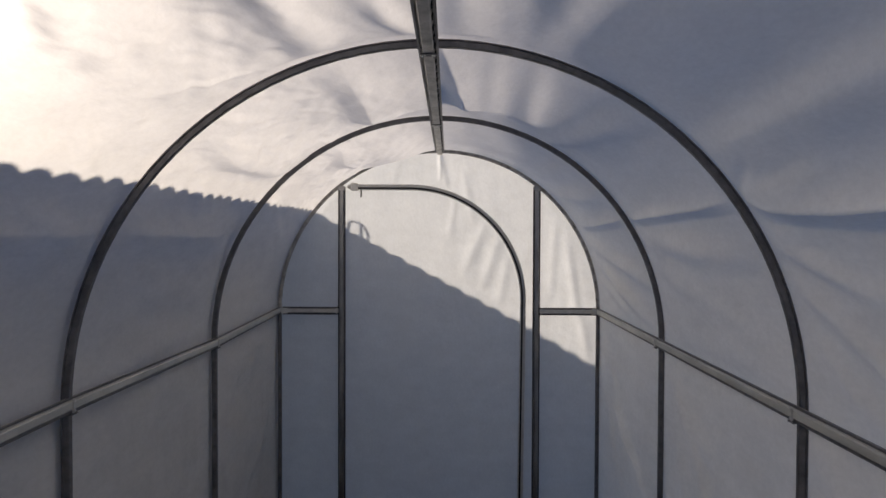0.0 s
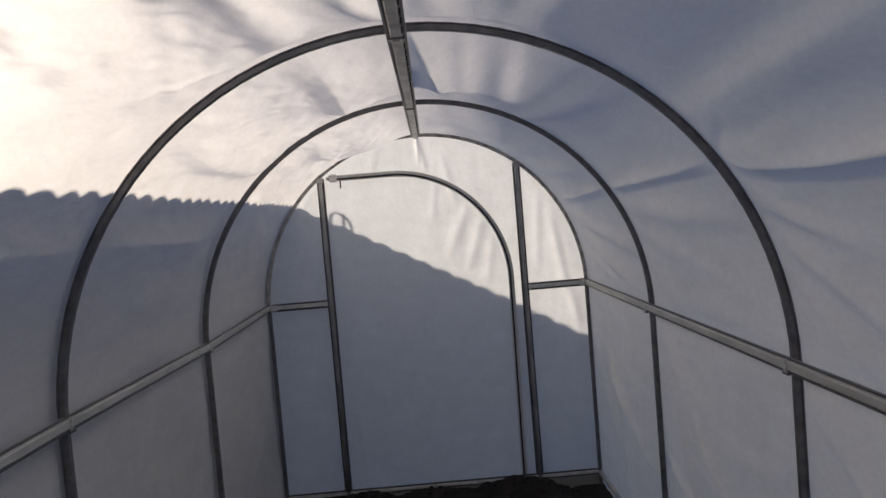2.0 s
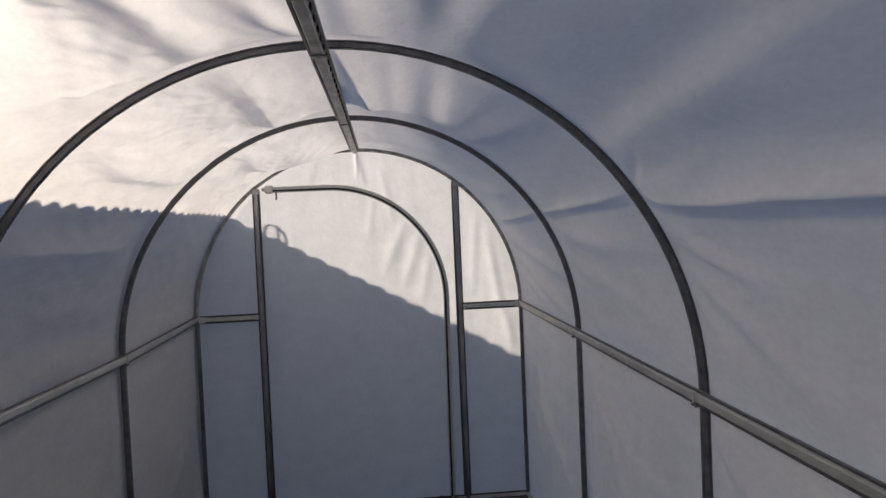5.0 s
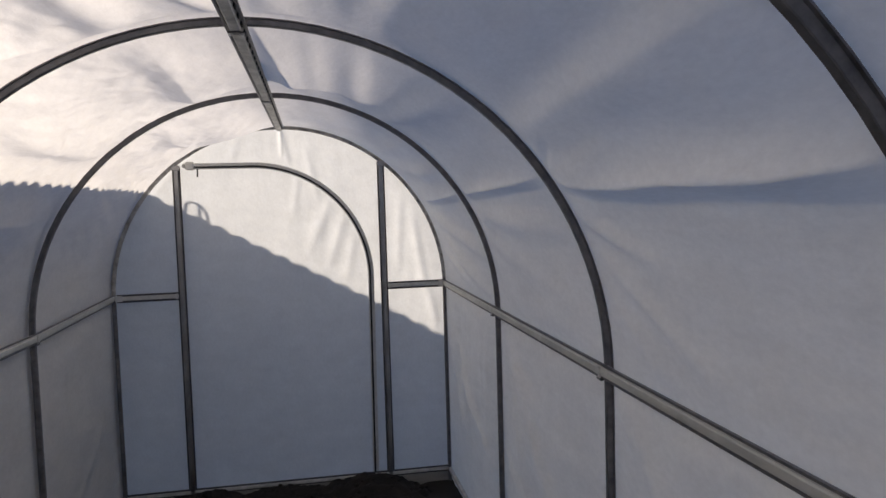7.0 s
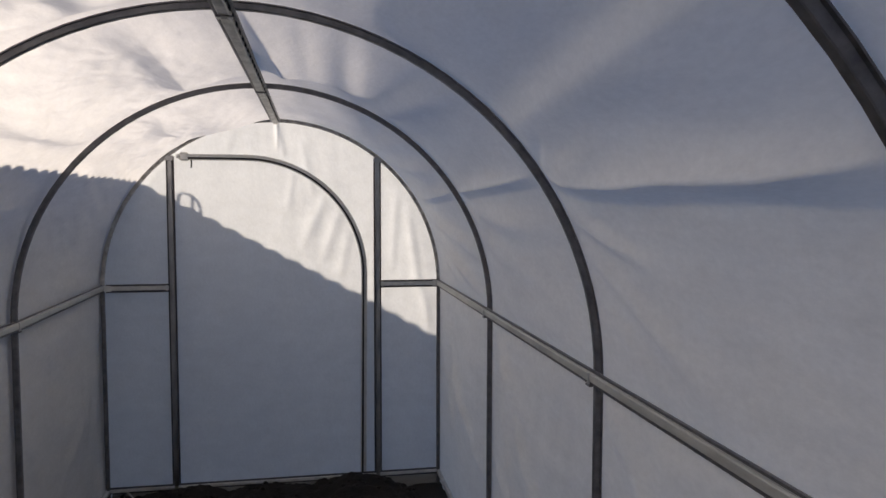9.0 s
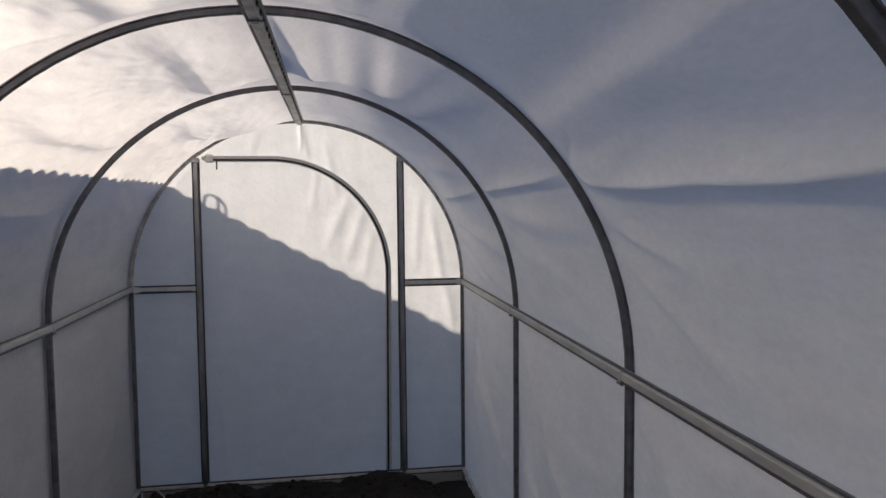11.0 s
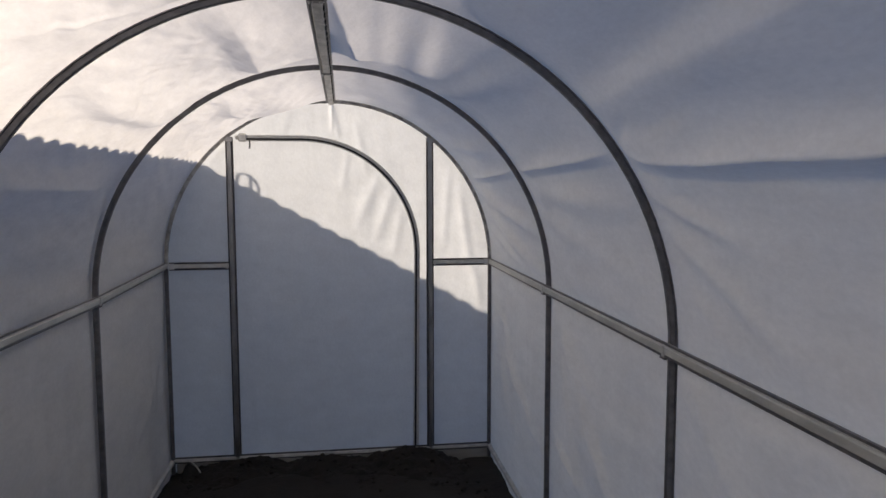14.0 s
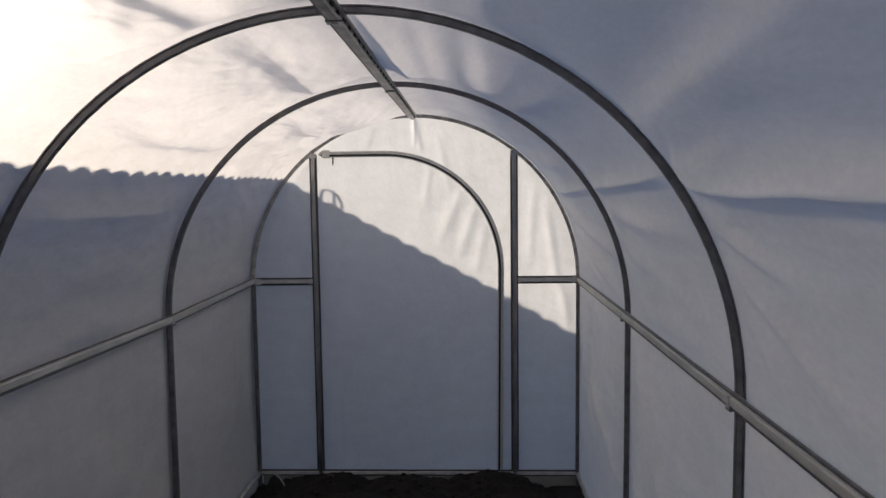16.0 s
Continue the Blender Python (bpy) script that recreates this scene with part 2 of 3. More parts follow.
for side in (-1, 1):
    st = [((side * (R + 0.002) + lean(y), y, ZC + dip(side, y)), (0, 0, 1), (-side, 0, 0)) for y in [BACK + 0.005] + RUN[1:-1] + [-0.005]]
    rail = part("side_rail", sweep(RAIL, st), STEEL_RAIL, frame_thing, "pale galvanised side rail")
    # dark strips stand in for the shade under and over the rail's crown
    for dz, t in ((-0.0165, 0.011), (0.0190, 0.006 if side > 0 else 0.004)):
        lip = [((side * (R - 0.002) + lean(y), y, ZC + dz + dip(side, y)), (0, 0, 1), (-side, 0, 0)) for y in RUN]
        part("rail_edge_shade", sweep([(-t / 2, 0), (t / 2, 0), (t / 2, 0.008), (-t / 2, 0.008)], lip), STEEL_DULL, rail, "dark strip standing in for shade along the edge")
    # a paler steel strip draws the highlight below the upper edge
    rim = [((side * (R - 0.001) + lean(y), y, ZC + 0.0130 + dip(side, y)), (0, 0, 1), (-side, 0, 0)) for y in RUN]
    part("rim", sweep([(-0.002, 0), (0.002, 0), (0.002, 0.009), (-0.002, 0.009)], rim), STEEL, rail, "raised strip of brighter steel standing in for the edge highlight")
    st = [((side * (R + 0.002) + lean(y), y, -0.005), (0, 0, 1), (-side, 0, 0)) for y in (BACK + 0.005, -0.005)]
    part("base_rail", sweep(hat(0.040, 0.016), st), STEEL, frame_thing)
    for y in ARCH_Y[1:-1]:
        for dz in (-0.013, 0.013):
            part("bolt", bolt((side * (R - 0.016) + lean(y), y, ZC + dz + dip(side, y)), (-side, 0, 0), 0.005, 0.005), STEEL, frame_thing)
        part("splice_plate", box(0.003, 0.050, 0.022, (side * (R - 0.0175) + lean(y), y + 0.020, ZC + 0.001 + dip(side, y)), 0.001), STEEL_RAIL, frame_thing)
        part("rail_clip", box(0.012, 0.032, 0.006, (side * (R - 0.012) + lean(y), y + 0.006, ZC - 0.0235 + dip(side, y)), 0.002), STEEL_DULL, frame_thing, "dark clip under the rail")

# the ridge beam: a perforated hat section under the arches' tops
ridge_z = ZC + R - 0.004
st = [((0, y, ridge_z), (1, 0, 0), (0, 0, -1)) for y in (BACK + 0.02, -0.02)]
ridge = part("ridge_beam", sweep(hat(0.054, 0.022), st), STEEL_MID, frame_thing, "perforated galvanised ridge beam")
# dark strips imitate the shaded sides of the beam
for dx in (-0.0245, 0.0245):
    lip = [((dx, y, ridge_z - 0.003), (1, 0, 0), (0, 0, -1)) for y in (BACK + 0.03, -0.03)]
    part("beam_edge_shade", sweep([(-0.0035, 0), (0.0035, 0), (0.0035, 0.008), (-0.0035, 0.008)], lip), STEEL_DULL, ridge, "dark strip standing in for shade along the edge")
slot = None
y = -0.10
while y > BACK + 0.1:
    if slot is None:
        slot = part("slot", box(0.004, 0.030, 0.010, (0, 0, 0), 0.001), RUBBER, ridge)
        first = slot
    else:
        first = part("slot", slot.data, None, ridge)
    first.location = (0.0178, y, ridge_z - 0.011)
    y -= 0.085
for y in ARCH_Y[1:-1]:
    part("ridge_plate", box(0.044, 0.030, 0.003, (0, y, ridge_z - 0.0235), 0.001), STEEL_DULL, frame_thing)
    for dx in (-0.015, 0.015):
        part("bolt", bolt((dx, y, ridge_z - 0.025), (0, 0, -1), 0.005, 0.005), STEEL, frame_thing)


def end_frame(y, facing):
    """Door posts, short rails and sill of an end, facing along +-y into the tunnel."""
    for x in (DOOR_L, DOOR_R):
        top = ZC + math.sqrt((R - 0.004) ** 2 - x * x)
        st = [((x, y, z), (1, 0, 0), (0, facing, 0)) for z in (-0.16, top - 0.012)]
        post = part("door_post", sweep(hat(0.045, 0.022), st), STEEL_POST, frame_thing)
        # shade on the post's two flanks, put in as dark strips
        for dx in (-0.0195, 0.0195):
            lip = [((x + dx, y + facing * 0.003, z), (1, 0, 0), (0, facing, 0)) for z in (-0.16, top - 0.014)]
            part("post_edge_shade", sweep([(-0.0035, 0), (0.0035, 0), (0.0035, 0.007), (-0.0035, 0.007)], lip), STEEL_SHADE, post, "dark strip standing in for shade along the edge")
        part("post_cap", box(0.046, 0.006, 0.030, (x, y + facing * 0.022, top - 0.022), 0.002), STEEL_POST, frame_thing)
        s = 1 if x > 0 else -1
        st = [((xx, y + facing * 0.002, ZC), (0, 0, 1), (0, facing, 0)) for xx in (x + s * 0.020, s * (R - 0.014))]
        rail = part("end_rail", sweep(RAIL, st), STEEL, frame_thing)
        # the same dark strips for shade over and under the end rail
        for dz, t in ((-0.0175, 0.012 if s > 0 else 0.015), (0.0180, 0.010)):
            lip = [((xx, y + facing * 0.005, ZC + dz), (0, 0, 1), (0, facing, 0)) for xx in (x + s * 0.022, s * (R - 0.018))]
            part("rail_edge_shade", sweep([(-t / 2, 0), (t / 2, 0), (t / 2, 0.008), (-t / 2, 0.008)], lip), STEEL_SHADE, rail, "dark strip standing in for shade along the edge")
        part("corner_bracket", box(0.040, 0.004, 0.036, (s * (R - 0.030), y + facing * 0.022, ZC), 0.001), STEEL, frame_thing)
        for z in (ZC - 0.012, ZC + 0.012):
            part("bolt", bolt((x + s * 0.030, y + facing * 0.021, z), (0, facing, 0), 0.004, 0.004), STEEL, frame_thing)
    st = [((xx, y + facing * 0.004, 0.0), (0, 0, 1), (0, facing, 0)) for xx in (-R + 0.004, R - 0.004)]
    sill = part("sill", sweep(hat(0.034, 0.018), st), STEEL, frame_thing, "pale galvanised sill")
    # shade lines of the sill, drawn by two dark strips
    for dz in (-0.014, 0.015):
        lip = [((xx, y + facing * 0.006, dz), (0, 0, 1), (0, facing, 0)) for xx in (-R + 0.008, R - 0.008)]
        part("sill_edge_shade", sweep([(-0.004, 0), (0.004, 0), (0.004, 0.009), (-0.004, 0.009)], lip), STEEL_SHADE, sill, "dark strip standing in for shade along the edge")


end_frame(-0.004, -1)
end_frame(BACK + 0.004, 1)

# ---- the door leaf ----
door = thing("door_leaf", "closed steel tube door leaf with a rounded top corner", "door")
DX, DZ, DR = -0.180, 1.280, 0.700
st = []
for x in (-0.530, -0.40, -0.28):
    st.append(((x, 0.012, DZ + DR), (0, 1, 0), (0, 0, 1)))
for k in range(25):
    a = math.pi / 2 * (1 - k / 24)
    st.append(((DX + DR * math.cos(a), 0.012, DZ + DR * math.sin(a)), (0, 1, 0), (math.cos(a), 0, math.sin(a))))
for z in (0.9, 0.4, -0.05):
    st.append(((DX + DR - 0.012 * (1.28 - z) / 1.3, 0.012, z), (0, 1, 0), (1, 0, 0)))
part("door_tube", sweep([(-0.012, -0.012), (0.012, -0.012), (0.012, 0.010), (-0.012, 0.010)], st), STEEL, door)
strip = [(Vector(c), a, b) for c, a, b in st]
part("clamp_strip", sweep([(-0.004, 0.011), (0.006, 0.011), (0.006, 0.025), (-0.004, 0.022)], strip), MILKY, door, "grey plastic clamp strip")
seal = [(Vector(c) + Vector((0, -0.0135, 0)), a, b) for c, a, b in st]
part("seal", sweep([(-0.003, -0.006), (0.001, -0.006), (0.001, 0.005), (-0.003, 0.005)], seal), RUBBER, door, "black sealing strip")
part("end_clip", box(0.050, 0.034, 0.050, (-0.535, 0.006, DZ + DR + 0.008), 0.008), CLEAR, door, "milky plastic clip on the tube end")
part("clip_tip", box(0.022, 0.022, 0.026, (-0.568, 0.006, DZ + DR + 0.009), 0.007), CLEAR, door)
st = [((-0.492 + 0.001 * math.sin(k), -0.006, DZ + DR - 0.010 - 0.012 * k), (1, 0, 0), (0, 1, 0)) for k in range(5)]
part("string", sweep(tube(0.0045, 6), st), RUBBER, door, "short dark string end")

# ---- the fabric cover ----
cover = thing("fabric_cover", "white translucent garden fleece stretched over the tunnel frame, creased and wrinkled", "greenhouse cover")
HALF = COVER * math.pi / 2
SKIRT = ZC + 0.13


def along(S, Y, s0, y0, s1, y1):
    """Distance from the line between two places on the cloth, and how far along it (0 to 1)."""
    ds, dy = s1 - s0, y1 - y0
    ln = math.hypot(ds, dy)
    u = ((S - s0) * ds + (Y - y0) * dy) / ln ** 2
    return ((S - s0) * -dy + (Y - y0) * ds) / ln, u


def fold(S, Y, s0, y0, s1, y1, width, depth, fan=0.0):
    """A crease that fades out at both ends and may widen on its way; a minus depth bulges outwards."""
    d, u = along(S, Y, s0, y0, s1, y1)
    w = width * (1 + fan * np.clip(u, 0, 1))
    fade = np.sin(np.pi * np.clip(u, 0, 1)) ** 0.9
    return depth * fade * np.exp(-(d / w) ** 2)


def ledge(S, Y, s0, y0, s1, y1, rise, drop, depth):
    """A sharp-edged pleat that hangs inwards at the line and runs out over 'rise' above and 'drop' below it."""
    d, u = along(S, Y, s0, y0, s1, y1)
    d = d if y1 < y0 else -d
    fade = np.clip(1 - np.abs(2 * u - 1) ** 6, 0, 1) * ((u > 0) & (u < 1))
    return depth * fade * np.where(d < 0, np.exp(d / rise), np.exp(-d / drop))


def swell(S, Y, s0, y0, s1, y1, up, down, depth):
    """A soft fold, steeper on the ridge side."""
    d, u = along(S, Y, s0, y0, s1, y1)
    d = d if y1 < y0 else -d
    return depth * np.sin(np.pi * np.clip(u, 0, 1)) ** 0.7 * np.exp(-(d / np.where(d < 0, up, down)) ** 2)


def tuck(S, Y, ways, line, rise, run, depth, strong):
    """A fold whose ridge-side face drops inwards at once from a curved line and comes out again slowly."""
    d = S - np.interp(Y, ways, line)
    amount = np.interp(Y, ways, strong)
    return depth * amount * np.where(d < 0, 0.10 * np.exp(d / 0.02), 0.10 + (1 - np.exp(-(np.maximum(d, 0) / rise) ** 1.5)) * np.exp(-np.maximum(d - rise, 0) / run))


def wedge(S, Y):
    """The slack triangle beside the ridge: it slopes inwards from the beam to a slanting edge."""
    line = np.interp(Y, [-2.55, -2.39, -2.10, -1.63, -1.45], [0.015, 0.032, 0.078, 0.132, 0.150])
    amount = np.interp(Y, [-2.55, -2.40, -1.78, -1.56], [0.0, 1.0, 1.0, 0.0])
    return 0.46 * amount * np.where(S < line, np.clip(S, 0, None), line * np.exp(-(S - line) / 0.26))


def pleat(S, Y):
    """The long sharp crease under the haunch: flat facet below it, short lip above, flattened where an arch holds it."""
    way = -Y
    line = np.interp(way, [0.0, 1.26, 2.40, 2.56, 2.80, 3.10, 3.78, 4.90], [1.05, 1.015, 0.982, 0.984, 1.003, 1.013, 1.008, 1.000])
    line = line + 0.006 * np.sin(way * 9.0) * np.clip(way - 2.7, 0, 1)
    deep = np.interp(way, [0.0, 0.3, 1.0, 1.26, 1.9, 2.52, 2.9, 3.4, 4.6, 4.9], [0.0, 0.024, 0.030, 0.024, 0.036, 0.034, 0.055, 0.062, 0.060, 0.0])
    gap = np.abs((way + BAY / 2) % BAY - BAY / 2)
    least = np.where(way > 3.2, 0.45, 0.06)
    deep = deep * (least + (1 - least) * np.clip(gap / 0.24, 0, 1) ** 0.8)
    d = S - line
    return deep * np.where(d < 0, np.exp(d / np.where(way < 2.5, 0.032, 0.050)), np.clip(1 - d / np.where(way < 2.5, 0.050, 0.078), 0, 1) ** 1.2)


def rumple(S, Y, sx, sy, seed):
    return np.array([noise.noise((a * sx, b * sy, seed)) for a, b in zip(S.ravel(), Y.ravel())]).reshape(S.shape)


def inward(S, Y):
    """How far the cloth lies inside its taut shape."""
    t = (Y / BAY) % 1.0
    bay = 4 * t * (1 - t)                               # 0 over an arch, 1 between two
    hold = 0.30 + 0.70 * np.sqrt(bay)
    d = 0.006 * bay * (1 + rumple(S, Y, 1.3, 0.9, 2.2))
    d += 0.016 * bay * rumple(S, Y, 2.6, 1.5, 5.0)
    calm = 1 - 0.88 * np.exp(-((S - 0.40) / 0.36) ** 2)     # drawn tighter just beyond the ridge
    d += 0.0060 * rumple(S, Y, 7.0, 3.4, 9.3) * (0.35 + bay) * calm
    d += 0.0022 * rumple(S, Y, 19.0, 8.0, 3.9) * calm
    sunny = np.exp(-((S + 0.64) / 0.48) ** 2)
    d += 0.0150 * sunny * rumple(S + 0.45 * Y, Y - 0.4 * S, 5.0, 2.2, 12.4)
    d += 0.0115 * sunny * rumple(S + 0.45 * Y, Y - 0.4 * S, 15.0, 6.0, 8.4)
    d += 0.0030 * sunny * rumple(S - 0.30 * Y, Y + 0.3 * S, 34.0, 14.0, 4.7)
    d += 0.0055 * sunny * rumple(S + 0.9 * Y, Y - 0.9 * S, 9.0, 2.6, 21.7) * np.clip((S + 1.0) / 0.3, 0, 1)
    # left of the ridge
    d += tuck(S, Y, [-2.60, -2.35, -1.95, -1.68, -1.52, -1.40], [-0.360, -0.372, -0.362, -0.370, -0.376, -0.370], 0.095, 0.09, 0.085, [0.10, 0.45, 0.80, 1.0, 1.0, 0.0])
    d += fold(S, Y, -0.30, -1.62, -0.10, -1.56, 0.045, 0.014)
    d += fold(S, Y, -0.36, -3.60, -0.29, -2.42, 0.055, 0.042)
    d += fold(S, Y, -0.16, -3.00, -0.03, -2.45, 0.035, 0.022)
    d += tuck(S, Y, [-2.50, -2.30, -2.00, -1.65, -1.40, -1.24], [-0.790, -0.812, -0.838, -0.830, -0.790, -0.740], 0.065, 0.16, 0.085, [0.0, 0.45, 0.9, 1.0, 0.8, 0.1])
    d += fold(S, Y, -0.68, -2.84, -0.47, -2.58, 0.012, 0.008)
    d += tuck(S, Y, [-1.22, -1.08, -0.85, -0.55, -0.30], [-0.48, -0.57, -0.61, -0.59, -0.52], 0.080, 0.15, 0.065, [0.1, 0.8, 1.0, 0.8, 0.0])
    d += fold(S, Y, -0.30, -1.15, -0.26, 0.30, 0.200, 0.072)
    d += fold(S, Y, -0.52, -1.55, -0.41, -1.10, 0.024, 0.022)
    d += fold(S, Y, -1.10, -3.40, -1.12, -1.30, 0.080, 0.014)
    d += fold(S, Y, -1.26, -2.50, -1.40, -1.10, 0.090, 0.010)
    d += fold(S, Y, -0.60, -3.70, -0.66, -2.50, 0.080, 0.016)
    # right of the ridge
    crown = np.exp(-((S - 0.24) / 0.20) ** 2)
    d += 0.007 * crown * rumple(S - 0.10 * Y, Y, 6.5, 0.6, 6.1)
    d += wedge(S, Y)
    d += fold(S, Y, 0.30, -2.56, 0.40, -1.40, 0.050, 0.0115)
    d += fold(S, Y, 0.17, -2.56, 0.25, -1.45, 0.040, 0.006)
    d += fold(S, Y, 0.050, -3.50, 0.085, -2.40, 0.050, 0.013)
    d += fold(S, Y, 0.300, -3.70, 0.285, -2.40, 0.060, 0.013)
    d += tuck(S, Y, [-4.2, -3.4, -2.75, -2.52], [0.40, 0.385, 0.37, 0.36], 0.080, 0.55, 0.018, [0.0, 1.0, 0.8, 0.0])
    d += fold(S, Y, 0.66, -2.54, 0.46, -1.00, 0.055, 0.022)
    d += swell(S, Y, 0.855, -2.36, 0.69, -4.40, 0.055, 0.16, 0.036)
    d += swell(S, Y, 1.00, -2.54, 0.93, -3.10, 0.035, 0.05, 0.012)
    d += fold(S, Y, 0.60, -2.46, 0.50, -4.20, 0.110, 0.014, 0.5)
    d += fold(S, Y, 0.94, -2.52, 0.88, -3.60, 0.060, -0.006, 0.8)
    d += pleat(S, Y)
    # short sharp creases where the arches pinch the cloth
    d += fold(S, Y, 0.975, -2.52, 0.85, -2.82, 0.022, -0.010)
    for s0, y0, s1, y1, deep in ((0.14, -1.54, 0.42, -1.44, 0.005), (-0.58, -1.27, -0.52, -1.60, 0.008), (-0.70, -2.54, -0.60, -2.20, 0.007),
                                 (-0.92, -2.50, -0.84, -2.15, 0.007), (1.06, -2.55, 1.13, -2.72, 0.012), (1.08, -1.28, 1.20, -1.60, 0.012)):
        d += fold(S, Y, s0, y0, s1, y1, 0.020, deep, 0.8)
    d += hold * ledge(S, Y, -1.10, -1.30, -1.09, -4.20, 0.06, 0.08, 0.020)
    d += fold(S, Y, 1.14, -0.06, 1.38, -1.38, 0.042, 0.036)
    d += fold(S, Y, 1.27, -0.06, 1.58, -1.20, 0.038, 0.032)
    d += fold(S, Y, 1.12, -1.30, 1.18, -2.50, 0.050, 0.022)
    d += fold(S, Y, 1.22, -1.28, 1.42, -2.30, 0.055, 0.016)
    d += fold(S, Y, 1.10, -2.50, 1.26, -3.00, 0.030, 0.020)
    d += fold(S, Y, 1.18, -2.50, 1.54, -3.15, 0.035, 0.016)
    d += fold(S, Y, 1.30, -2.52, 1.60, -2.90, 0.030, 0.010)
    d += fold(S, Y, 0.80, -0.08, 0.90, -1.30, 0.050, 0.020)
    d += fold(S, Y, 1.40, -0.06, 1.56, -0.80, 0.030, 0.020)
    d += fold(S, Y, 0.62, -0.10, 0.70, -1.25, 0.060, 0.014)
    # the straight walls
    hang = np.clip((np.abs(S) - HALF - 0.03) / 0.25, 0, 1)
    d += 0.020 * hang * rumple(S - 0.5 * Y, Y, 0.9, 5.0, 15.5) + 0.008 * hang * rumple(S - 0.5 * Y, Y, 2.0, 13.0, 17.5)
    d += fold(S, Y, 1.66, -1.30, 1.98, -2.00, 0.032, 0.020)
    d += fold(S, Y, 1.85, -0.10, 2.32, -0.95, 0.030, 0.022)
    d += fold(S, Y, 2.05, -0.12, 2.58, -0.62, 0.028, 0.022)
    d += fold(S, Y, 1.58, -2.54, 1.95, -2.95, 0.035, 0.022)
    d += fold(S, Y, 1.70, -1.50, 2.40, -2.30, 0.026, 0.034)
    d += fold(S, Y, 1.66, -1.38, 2.55, -1.86, 0.026, 0.030)
    d += fold(S, Y, 2.05, -0.50, 2.46, -1.18, 0.026, 0.026)
    d += fold(S, Y, 2.27, -1.24, 2.38, -1.90, 0.026, 0.026)
    d += fold(S, Y, 1.64, -2.50, 1.90, -2.86, 0.032, 0.018)
    d += fold(S, Y, -2.10, -0.15, -2.62, -0.75, 0.040, 0.010)
    d += fold(S, Y, -1.75, -1.35, -2.48, -0.95, 0.045, 0.008)
    pinned = np.exp(-((np.abs(S) - HALF) / 0.05) ** 2) + np.exp(-((Y - 0.02) / 0.03) ** 2)
    d = d * np.clip(1 - pinned, 0, 1)
    gap = np.minimum(t, 1 - t) * BAY                    # to the nearest arch, which holds the cloth up
    most = np.where(Y < -3.2, 0.016, 0.003) + np.where((Y > -0.63) | (Y < -3.2), 1.2, 0.42) * np.maximum(gap - 0.022, 0)
    d = np.where(d > 0, most * np.tanh(d / most), d)
    return d + 0.013 * np.exp(-(np.minimum(Y, 0) / 0.14) ** 2)


def cloth_row(n, lo, hi):
    return np.linspace(lo, hi, n)


def tunnel(S, Y, D):
    """Places of the cloth from its arc length S over the ridge, its way Y along it and its depth D inside the taut shape."""
    arc = np.clip(S, -HALF, HALF) / COVER
    rad = COVER - D
    return np.stack([rad * np.sin(arc) + lean(Y), Y, ZC + rad * np.cos(arc) - np.maximum(np.abs(S) - HALF, 0)], -1).reshape(-1, 3)


def quads(rows, n):
    return [(j * n + i, (j + 1) * n + i, (j + 1) * n + i + 1, j * n + i + 1) for j in range(rows - 1) for i in range(n - 1)]


S, Y = np.meshgrid(cloth_row(960, -HALF - SKIRT, HALF + SKIRT), cloth_row(540, BACK - 0.034, 0.034))
part("tunnel_sheet", mesh_of("tunnel_sheet", tunnel(S, Y, inward(S, Y)), quads(*S.shape), FLEECE, True), None, cover)


def end_sheet(name, y, sign, wrinkle):
    """The arched end of the cover: a sheet just outside the end frame."""
    nx, nz, reach = 130, 150, COVER - (0.012 if sign > 0 else 0)
    zs = np.linspace(0, 1, nz)
    us = np.linspace(-1, 1, nx)
    vs = []
    for a in zs:
        for u in us:
            # rows run from the soil to the crown; above the springing they narrow with the arch
            z = -0.13 + a * (ZC + reach + 0.13)
            half = reach if z <= ZC else math.sqrt(max(reach ** 2 - (z - ZC) ** 2, 0))
            x = u * half
            d = wrinkle(x, z) * min(1, (1 - abs(u)) * 12)
            vs.append((x + lean(y), y + sign * d, z))
    fs = [(j * nx + i, j * nx + i + 1, (j + 1) * nx + i + 1, (j + 1) * nx + i) for j in range(nz - 1) for i in range(nx - 1)]
    return part(name, mesh_of(name, vs, fs, FLEECE_END, True), None, cover)


def crease(x, z, x0, z0, x1, z1, width, depth):
    d, u = along(x, z, x0, z0, x1, z1)
    return 0.0 if not 0 < u < 1 else depth * (1 - abs(2 * u - 1) ** 3) * math.exp(-(d / width) ** 2)


